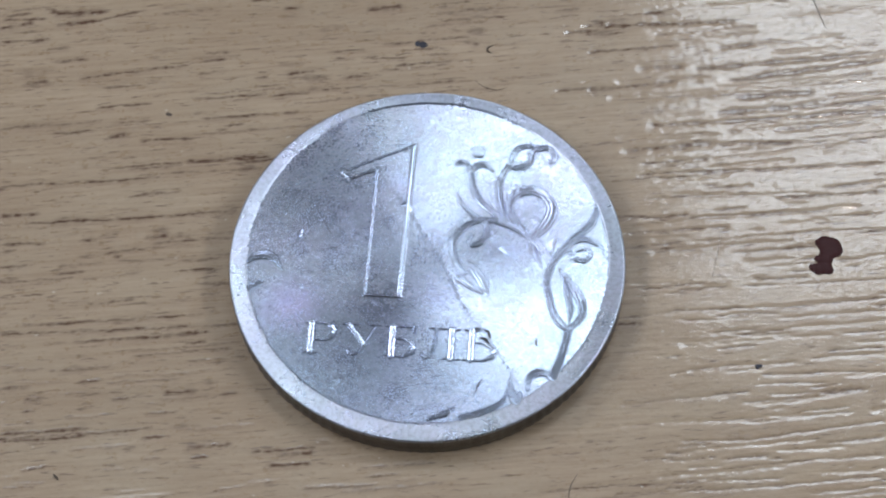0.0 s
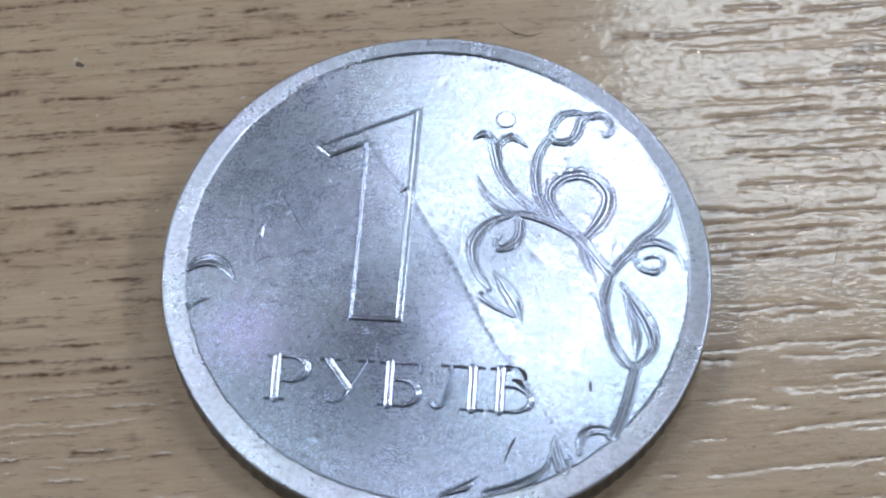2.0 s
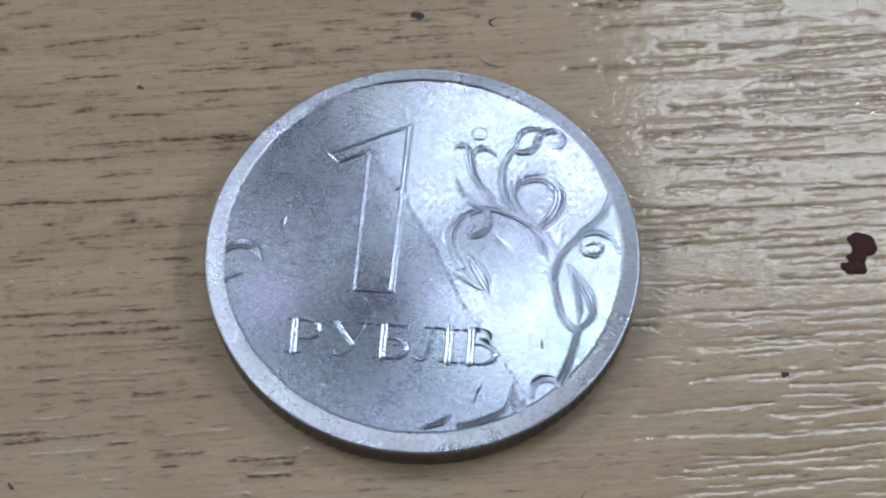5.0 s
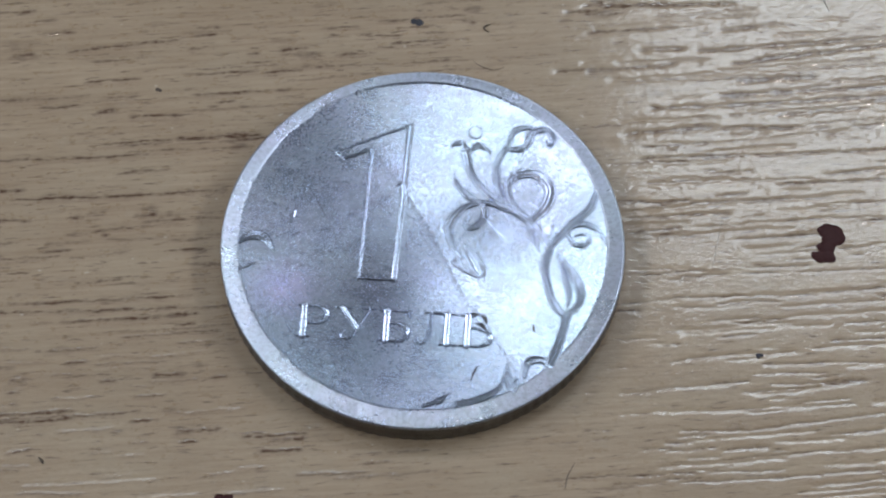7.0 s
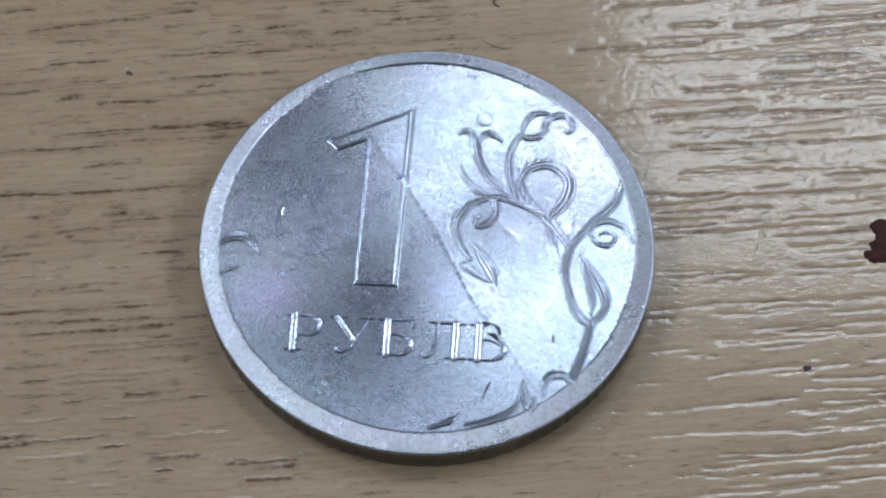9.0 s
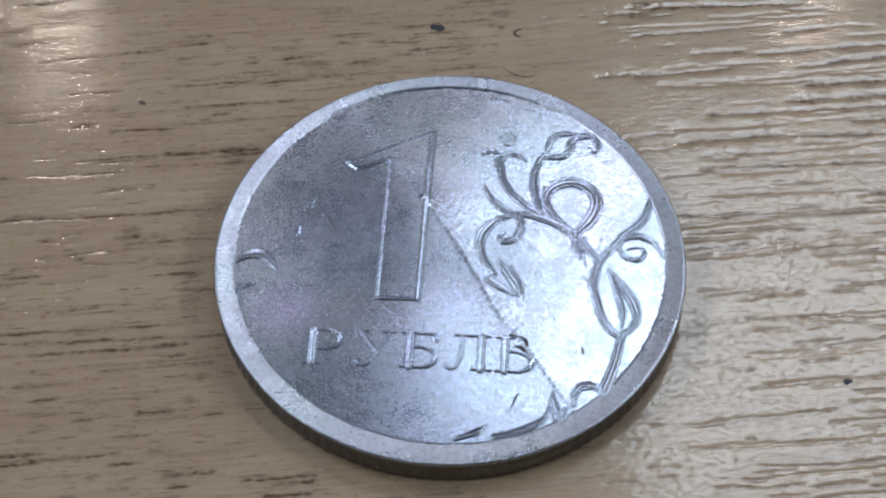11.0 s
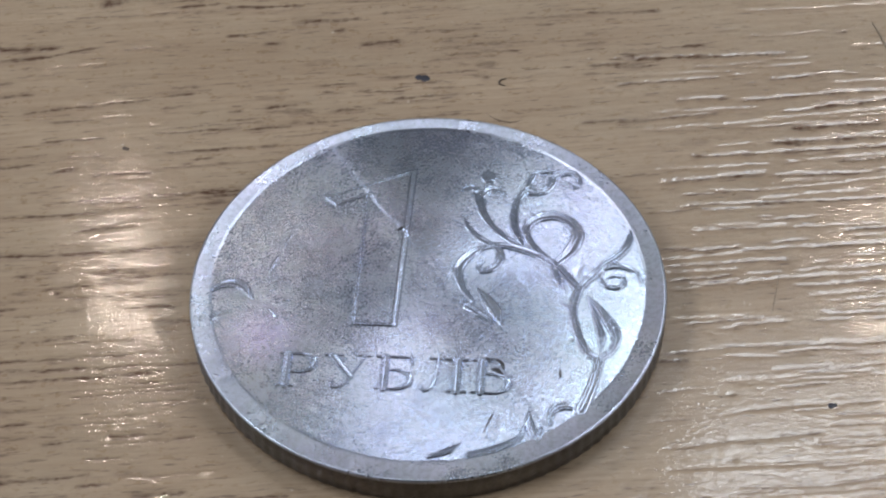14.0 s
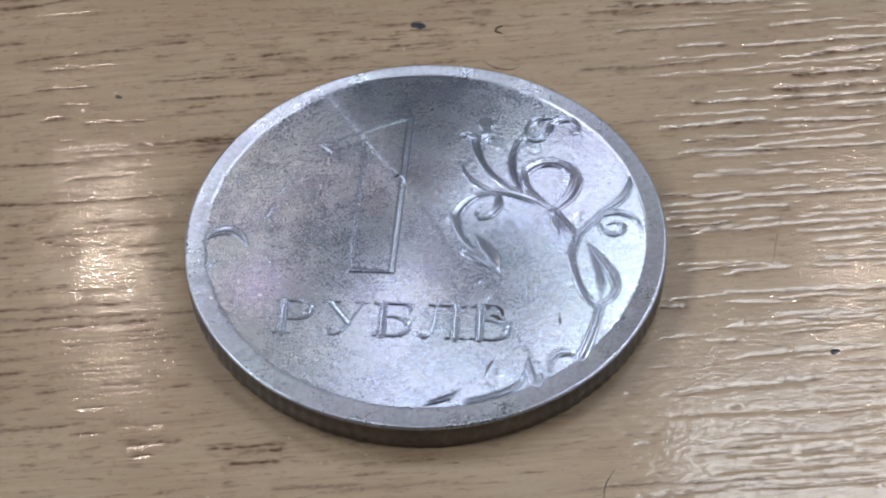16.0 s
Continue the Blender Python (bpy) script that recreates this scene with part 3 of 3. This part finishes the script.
def numeral_mesh(name, border):
    """Flat-topped figure inside a fine raised border, with a broad slope down its right edge."""
    X, Y = np.meshgrid(np.arange(-5.0, -0.5, 0.03), np.arange(-2.4, 7.35, 0.03))
    outer, inner = polygon_field(X, Y, ONE), polygon_field(X, Y, ONE_FACE)
    t = np.where(inner > 0, 1.0, np.clip(outer / np.maximum(outer - inner, 1e-6), 0, 1))
    lip = 0.032 * smooth01(outer / 0.06) * (1 - smooth01((inner - 0.03) / 0.07))
    up = np.where(outer < 0, np.maximum(outer, -0.08) * 0.5, 0.046 * t + lip)
    keep = (outer > -0.06) & (inner < 0.16) if border else inner > 0.11
    return packed(name, X, Y, field_z(X, Y) + up, keep)


numeral = part("numeral", numeral_mesh("numeral", False), FIELD, coin, "raised figure 1")
part("border", numeral_mesh("border", True), RELIEF, numeral, "fine bright raised border of the figure")

# the word below the figure: each letter is a few strokes in a box 1.8 high
LETTERS = (
    ("letter_er", 0.00, (((0.35, 0.08), (0.35, 1.72), 0.17), ((0.02, 1.74), (0.75, 1.74), 0.06), ((0.02, 0.06), (0.70, 0.06), 0.06)),
     (((0.45, 1.74), (1.05, 1.72), (1.47, 1.45), (1.42, 1.02), (1.02, 0.80), (0.50, 0.78)), (0.07, 0.10, 0.16, 0.15, 0.09, 0.06))),
    ("letter_u", 1.83, (((0.42, 1.70), (1.24, 0.62), 0.15), ((1.82, 1.72), (1.20, 0.50), 0.06), ((0.10, 1.74), (0.85, 1.74), 0.06), ((1.50, 1.74), (2.02, 1.74), 0.06)),
     (((1.22, 0.52), (1.02, 0.18), (0.75, 0.05), (0.50, 0.10), (0.46, 0.26)), (0.08, 0.07, 0.07, 0.10, 0.11))),
    ("letter_be", 4.06, (((0.45, 0.08), (0.45, 1.72), 0.17), ((0.08, 1.74), (1.55, 1.74), 0.07), ((1.52, 1.74), (1.58, 1.40), 0.07), ((0.08, 0.06), (0.80, 0.06), 0.06)),
     (((0.50, 1.04), (1.08, 1.03), (1.50, 0.78), (1.50, 0.36), (1.10, 0.08), (0.60, 0.06)), (0.06, 0.09, 0.15, 0.15, 0.09, 0.06))),
    ("letter_el", 5.95, (((1.60, 0.08), (1.60, 1.72), 0.17), ((0.45, 1.74), (2.0, 1.74), 0.06), ((1.22, 0.06), (2.02, 0.06), 0.06)),
     (((0.80, 1.70), (0.74, 0.90), (0.62, 0.30), (0.38, 0.06), (0.16, 0.14), (0.14, 0.28)), (0.10, 0.10, 0.10, 0.08, 0.10, 0.10))),
    ("letter_soft_sign", 8.12, (((0.45, 0.08), (0.45, 1.72), 0.17), ((0.08, 1.74), (0.80, 1.74), 0.06), ((0.08, 0.06), (0.80, 0.06), 0.06)),
     (((0.50, 1.04), (1.08, 1.03), (1.55, 0.78), (1.55, 0.36), (1.10, 0.08), (0.60, 0.06)), (0.06, 0.09, 0.15, 0.15, 0.09, 0.06))),
)
TEXT_TURN = Matrix.Rotation(radians(-2.2), 2)
for name, at_x, bars, (bowl, bowl_w) in LETTERS:
    def place(p):
        q = TEXT_TURN @ Vector((p[0] + at_x, p[1]))
        return (q.x - 6.18, q.y - 5.40)

    strokes = [(np.array([place(a), place(b)]), (1.15 * w, 1.15 * w)) for a, b, w in bars] + [(spline([place(p) for p in bowl]), bowl_w)]

    def letter_depth(X, Y):
        d = np.full(X.shape, -1e9)
        for line, w in strokes:
            d = np.maximum(d, stroke_field(X, Y, line, w)[0])
        return d, np.full(X.shape, 0.16)

    every = np.concatenate([s[0] for s in strokes])
    (x0, y0), (x1, y1) = every.min(0) - 0.2, every.max(0) + 0.2
    part(name, relief_mesh(name, x0, x1, y0, y1, letter_depth, 0.088, 0.050, step=0.022, groove=0.45), RELIEF, coin)

# the vine: each stem, petal and curl is a ribbon along a short line
VINE = (
    ("stem", ((6.58, -6.49), (6.96, -5.47), (7.21, -4.56), (7.39, -3.76)), (0.24, 0.22, 0.20, 0.20)),
    ("loop", ((7.39, -3.76), (6.91, -3.43), (6.56, -2.75), (6.33, -1.82), (6.23, -1.13), (6.34, -0.53), (6.51, 0.07)), (0.16, 0.20, 0.18, 0.18, 0.20, 0.20, 0.18)),
    ("loop", ((7.39, -3.69), (7.85, -3.28), (8.09, -2.70), (7.95, -2.01), (7.58, -1.32), (7.21, -0.74), (6.89, -0.28)), (0.16, 0.18, 0.20, 0.26, 0.22, 0.14, 0.06)),
    ("leaf", ((6.89, -0.40), (7.24, -1.56), (7.46, -2.49), (7.40, -3.30)), (0.05, 0.14, 0.20, 0.06)),
    ("thorn", ((5.66, -0.72), (5.98, -0.90), (6.29, -1.48)), (0.03, 0.10, 0.16)),
    ("stem", ((6.51, 0.07), (6.09, 0.65), (5.67, 1.23), (5.35, 1.51)), (0.18, 0.19, 0.20, 0.20)),
    ("stem", ((5.45, 1.47), (4.70, 1.98), (3.95, 2.32), (3.31, 2.49), (2.66, 2.52)), (0.20, 0.18, 0.19, 0.17, 0.14)),
    ("leaf", ((2.77, 2.47), (2.12, 2.94), (1.64, 3.54), (1.47, 4.12)), (0.16, 0.18, 0.13, 0.03)),
    ("curl", ((2.77, 2.42), (2.13, 2.21), (1.67, 1.78), (1.34, 1.22), (1.31, 0.61), (1.53, -0.09), (1.97, -0.74)), (0.10, 0.17, 0.22, 0.24, 0.20, 0.15, 0.10)),
    ("curl", ((2.77, 2.47), (3.08, 2.12), (3.06, 1.58), (2.75, 1.14), (2.30, 0.98), (2.16, 1.24), (2.40, 1.56)), (0.12, 0.18, 0.20, 0.19, 0.15, 0.11, 0.06)),
    ("bud", ((2.13, -0.03), (2.56, -0.65), (2.93, -1.28), (3.17, -2.02)), (0.06, 0.26, 0.28, 0.05)),
    ("bud", ((1.72, -1.03), (2.23, -1.44), (2.87, -1.84)), (0.20, 0.16, 0.08)),
    ("stem", ((3.95, 2.51), (3.30, 2.98), (2.65, 3.69), (2.27, 4.42), (2.13, 5.04), (2.03, 5.59)), (0.14, 0.17, 0.18, 0.19, 0.22, 0.22)),
    ("petal", ((2.12, 5.45), (1.90, 5.88), (1.63, 6.00), (1.30, 5.80)), (0.10, 0.18, 0.17, 0.06)),
    ("petal", ((2.21, 5.42), (2.47, 5.80), (2.83, 5.89), (3.34, 5.48)), (0.12, 0.20, 0.18, 0.05)),
    ("stem", ((4.06, 2.51), (3.79, 3.24), (3.66, 4.10), (3.72, 4.84), (3.93, 5.48), (4.21, 5.91)), (0.10, 0.17, 0.19, 0.18, 0.17, 0.15)),
    ("curl", ((4.21, 5.86), (4.51, 5.74), (5.02, 5.86), (5.30, 6.28), (5.41, 6.71), (5.78, 6.98), (6.22, 7.02), (6.52, 6.70), (6.57, 6.29), (6.33, 6.11), (6.19, 6.33)),
     (0.12, 0.16, 0.20, 0.20, 0.18, 0.19, 0.18, 0.16, 0.12, 0.09, 0.06)),
    ("petal", ((4.25, 5.91), (4.34, 6.42), (4.62, 6.94), (5.12, 7.11), (5.61, 7.07)), (0.10, 0.15, 0.17, 0.15, 0.08)),
    ("ring", ((5.52, 1.52), (6.12, 2.26), (6.42, 2.96), (6.42, 3.57), (6.06, 4.08), (5.45, 4.36), (4.80, 4.22), (4.37, 3.85), (4.20, 3.37), (4.40, 2.74), (4.83, 2.13), (5.39, 1.56)),
     (0.18, 0.27, 0.28, 0.27, 0.26, 0.26, 0.25, 0.22, 0.18, 0.17, 0.17, 0.14)),
    ("thorn", ((5.41, 1.47), (5.52, 0.75), (5.69, 0.04)), (0.20, 0.15, 0.03)),
    ("thorn", ((5.77, 1.05), (5.81, 0.40), (5.94, -0.31)), (0.06, 0.08, 0.03)),
    ("leaf", ((6.51, 0.07), (6.83, 0.55), (7.26, 1.05), (7.59, 1.54), (8.13, 1.99), (8.56, 2.54), (8.77, 3.23), (8.80, 3.75)), (0.18, 0.18, 0.20, 0.17, 0.20, 0.20, 0.14, 0.03)),
    ("curl", ((7.26, 0.93), (7.59, 1.30), (8.12, 1.51), (8.55, 1.42), (9.00, 1.10), (9.32, 0.44)), (0.08, 0.13, 0.17, 0.16, 0.13, 0.05)),
    ("curl", ((7.35, 0.86), (7.64, 0.39), (8.11, 0.24), (8.45, 0.46), (8.45, 0.82), (8.11, 0.90), (7.73, 0.75)), (0.10, 0.13, 0.14, 0.12, 0.10, 0.08, 0.04)),
    ("leaf", ((5.31, -7.23), (5.39, -6.62), (5.76, -6.28), (6.22, -6.30), (6.46, -6.56)), (0.10, 0.18, 0.22, 0.18, 0.12)),
    ("leaf", ((4.43, -6.56), (4.45, -7.11), (4.66, -7.80)), (0.04, 0.18, 0.22)),
    ("leaf", ((4.95, -7.35), (4.90, -7.60), (4.80, -7.95)), (0.05, 0.15, 0.18)),
    ("leaf", ((0.35, -8.95), (1.19, -8.62), (1.73, -8.19)), (0.10, 0.17, 0.03)),
    ("leaf", ((2.0, -8.86), (3.0, -8.55), (4.0, -7.95), (4.30, -7.2)), (0.18, 0.20, 0.14, 0.04)),
    ("leaf", ((-9.32, -0.16), (-8.95, 0.16), (-8.41, 0.25), (-7.98, 0.02), (-7.73, -0.34), (-7.50, -0.69)), (0.10, 0.22, 0.26, 0.22, 0.13, 0.03)),
    ("leaf", ((-9.28, -1.81), (-8.95, -1.51), (-8.38, -1.33)), (0.12, 0.10, 0.03)),
)
for name, points, widths in VINE:
    stroke_part(name, points, widths, coin)
# the berry on top of the flower
part("berry", relief_mesh("berry", 2.05, 2.95, 6.25, 7.15, lambda X, Y: (0.40 - np.hypot(X - 2.50, Y - 6.68), np.full(X.shape, 0.4)), 0.065, 0.06, step=0.025), RELIEF, coin)
# scalloped outer edge of the ring
for x, y, r in ((4.20, 3.95, 0.16), (4.58, 4.28, 0.17), (4.98, 4.50, 0.17), (5.42, 4.56, 0.16), (7.88, -1.55, 0.16), (8.05, -2.02, 0.14)):
    part("scallop", relief_mesh("scallop", x - r, x + r, y - r, y + r, lambda X, Y: (r - np.hypot(X - x, Y - y), np.full(X.shape, r)), 0.095, 0.075, step=0.03), RELIEF, coin)
# the gouge where the crack crosses the last letter, and old scratches
for points, widths in ((((2.62, -3.88), (3.00, -3.92), (3.28, -4.12), (3.36, -4.40)), (0.07, 0.05, 0.09, 0.05)), (((2.88, -4.42), (3.12, -4.48), (3.36, -4.82)), (0.05, 0.10, 0.05)),
                       (((2.98, -6.72), (2.83, -7.02), (2.58, -7.70)), (0.03, 0.05, 0.01)), (((5.72, -4.30), (5.72, -4.55), (5.74, -4.75)), (0.02, 0.06, 0.04))):
    stroke_part("gouge", points, widths, coin, DIRT, height=0.02, groove=0.0, label="dark gouge in the metal")
DULL = coin_metal("dull_worn_nickel", (0.20, 0.21, 0.25), 0.40, 0.50, 0.003)
for points, widths in ((((-5.95, 3.15), (-5.35, 2.05), (-4.60, 0.72)), (0.02, 0.028, 0.012)), (((-6.95, 0.10), (-6.40, 0.42), (-5.75, 0.36)), (0.012, 0.028, 0.012)),
                       (((-5.6, 0.45), (-5.0, 0.68), (-4.35, 0.62)), (0.01, 0.025, 0.01)), (((-6.30, -0.62), (-6.10, -0.80), (-5.95, -0.84)), (0.02, 0.035, 0.01)),
                       (((-6.45, -1.55), (-6.0, -1.42), (-5.55, -1.36)), (0.01, 0.025, 0.01)), (((-4.9, -0.2), (-4.6, -0.75), (-4.5, -1.2)), (0.01, 0.022, 0.01))):
    stroke_part("scratch", points, widths, coin, DULL, height=0.012, groove=0.0, label="dull dark scratch")
stroke_part("pit", ((-1.46, 3.28), (-1.28, 3.40)), (0.05, 0.08), coin, DIRT, height=0.095, groove=0.0, label="dark pit where the crack meets the figure")
for points, widths in ((((-6.89, 0.95), (-6.75, 1.35), (-6.62, 1.75)), (0.06, 0.11, 0.06)), (((-6.42, 2.35), (-6.22, 2.75), (-6.00, 3.24)), (0.02, 0.05, 0.02)),
                       (((-7.55, 2.55), (-7.48, 2.9)), (0.03, 0.02)), (((-6.75, -1.20), (-6.55, -1.50), (-6.40, -1.80)), (0.02, 0.04, 0.02)), (((-6.1, -0.75), (-5.9, -0.78)), (0.05, 0.05))):
    stroke_part("scratch", points, widths, coin, RELIEF, height=0.03, groove=0.0)
tagged(coin, "silvery nickel coin with cracked face lying on the table", "coin")


# ---- small marks on the table ----
def blot(name, x, y, lobes, height, material, step=0.06):
    """A thin uneven drop: overlapping round lobes (dx, dy, radius) with a rounded edge."""
    x0, x1 = min(a - r for a, b, r in lobes) - 0.1, max(a + r for a, b, r in lobes) + 0.1
    y0, y1 = min(b - r for a, b, r in lobes) - 0.1, max(b + r for a, b, r in lobes) + 0.1
    X, Y = np.meshgrid(np.arange(x0, x1, step), np.arange(y0, y1, step))
    d = np.full(X.shape, -1e9)
    for a, b, r in lobes:
        d = np.maximum(d, r - np.hypot(X - a, Y - b))
    ob = part(name, packed(name, X, Y, np.where(d > 0, height * np.sqrt(np.clip(d / 0.25, 0, 1)), np.maximum(d, -0.05)), d > -0.055), material)
    ob.matrix_basis = pose(x * MM, y * MM, 0)
    return ob


tagged(blot("paint_drop", 20.86, 1.65, ((0.0, 0.55, 0.48), (0.32, 0.45, 0.50), (0.45, 0.20, 0.46), (0.12, 0.05, 0.46), (-0.05, -0.35, 0.42), (-0.10, -0.85, 0.42),
                                        (-0.42, -0.95, 0.36), (-0.70, -0.85, 0.22), (-0.42, -0.35, 0.20), (-0.36, 0.62, 0.20), (0.10, -1.0, 0.28)), 0.05, DROP, 0.05),
       "dark red-brown dried drop on the table", "stain")
tagged(blot("paint_drop", -9.24, -13.75, ((-0.22, 0.05, 0.28), (0.18, 0.02, 0.30), (0.0, -0.25, 0.34), (-0.28, 0.22, 0.12), (0.34, 0.2, 0.12)), 0.05, DROP, 0.05),
       "small dark brown dried drop on the table", "stain")
tagged(blot("ink_dot", -0.85, 14.27, ((-0.16, 0.03, 0.18), (0.12, -0.02, 0.22), (0.25, -0.05, 0.14)), 0.03, INK, 0.04), "tiny blue-black speck on the table", "speck")
tagged(blot("speck", 17.10, -5.03, ((0, 0, 0.14), (0.16, 0.03, 0.10)), 0.03, INK, 0.04), "tiny dark speck on the table", "speck")
tagged(blot("speck", -14.45, 9.52, ((0, 0, 0.13), (0.14, -0.05, 0.10)), 0.03, HAIR, 0.04), "tiny brown speck on the table", "speck")


def fibre(points, radius, label, material=None):
    """A fine hair lying on the table, as a thin tapered tube."""
    line = spline(points, 8)
    n, sides, v = len(line), 6, []
    for k, p in enumerate(line):
        t = line[min(k + 1, n - 1)] - line[max(k - 1, 0)]
        t = t / np.hypot(*t)
        r = radius * (0.35 + 0.65 * math.sin(math.pi * (k + 0.5) / n))
        for s in range(sides):
            a = 2 * math.pi * s / sides
            v.append((p[0] - t[1] * r * math.cos(a), p[1] + t[0] * r * math.cos(a), radius * 0.8 + r * math.sin(a)))
    q = [(k * sides + s, k * sides + (s + 1) % sides, (k + 1) * sides + (s + 1) % sides, (k + 1) * sides + s) for k in range(n - 1) for s in range(sides)]
    return tagged(part("fibre", mesh_of("fibre", np.array(v) * MM, q), material or HAIR), label, "fibre")


fibre(((2.24, 11.95), (2.70, 11.57), (3.38, 11.38), (3.95, 11.56)), 0.018, "short curved brown fibre on the table")
fibre(((3.15, 14.25), (2.86, 14.12), (2.84, 13.88), (3.10, 13.74)), 0.045, "tiny curled brown fibre on the table")
fibre(((20.6, 18.3), (20.85, 17.6), (21.15, 16.6), (21.45, 15.7)), 0.035, "straight thin pale fibre on the table", PALE)
fibre(((15.45, 3.0), (15.25, 1.9), (15.0, 0.6), (14.87, -0.18)), 0.012, "fine straight hair on the table", PALE)
fibre(((7.45, -12.6), (7.55, -11.9), (7.9, -11.2)), 0.02, "short brown fibre on the table")
fibre(((-18.49, -11.82), (-18.23, -12.12)), 0.06, "tiny dark fibre on the table")
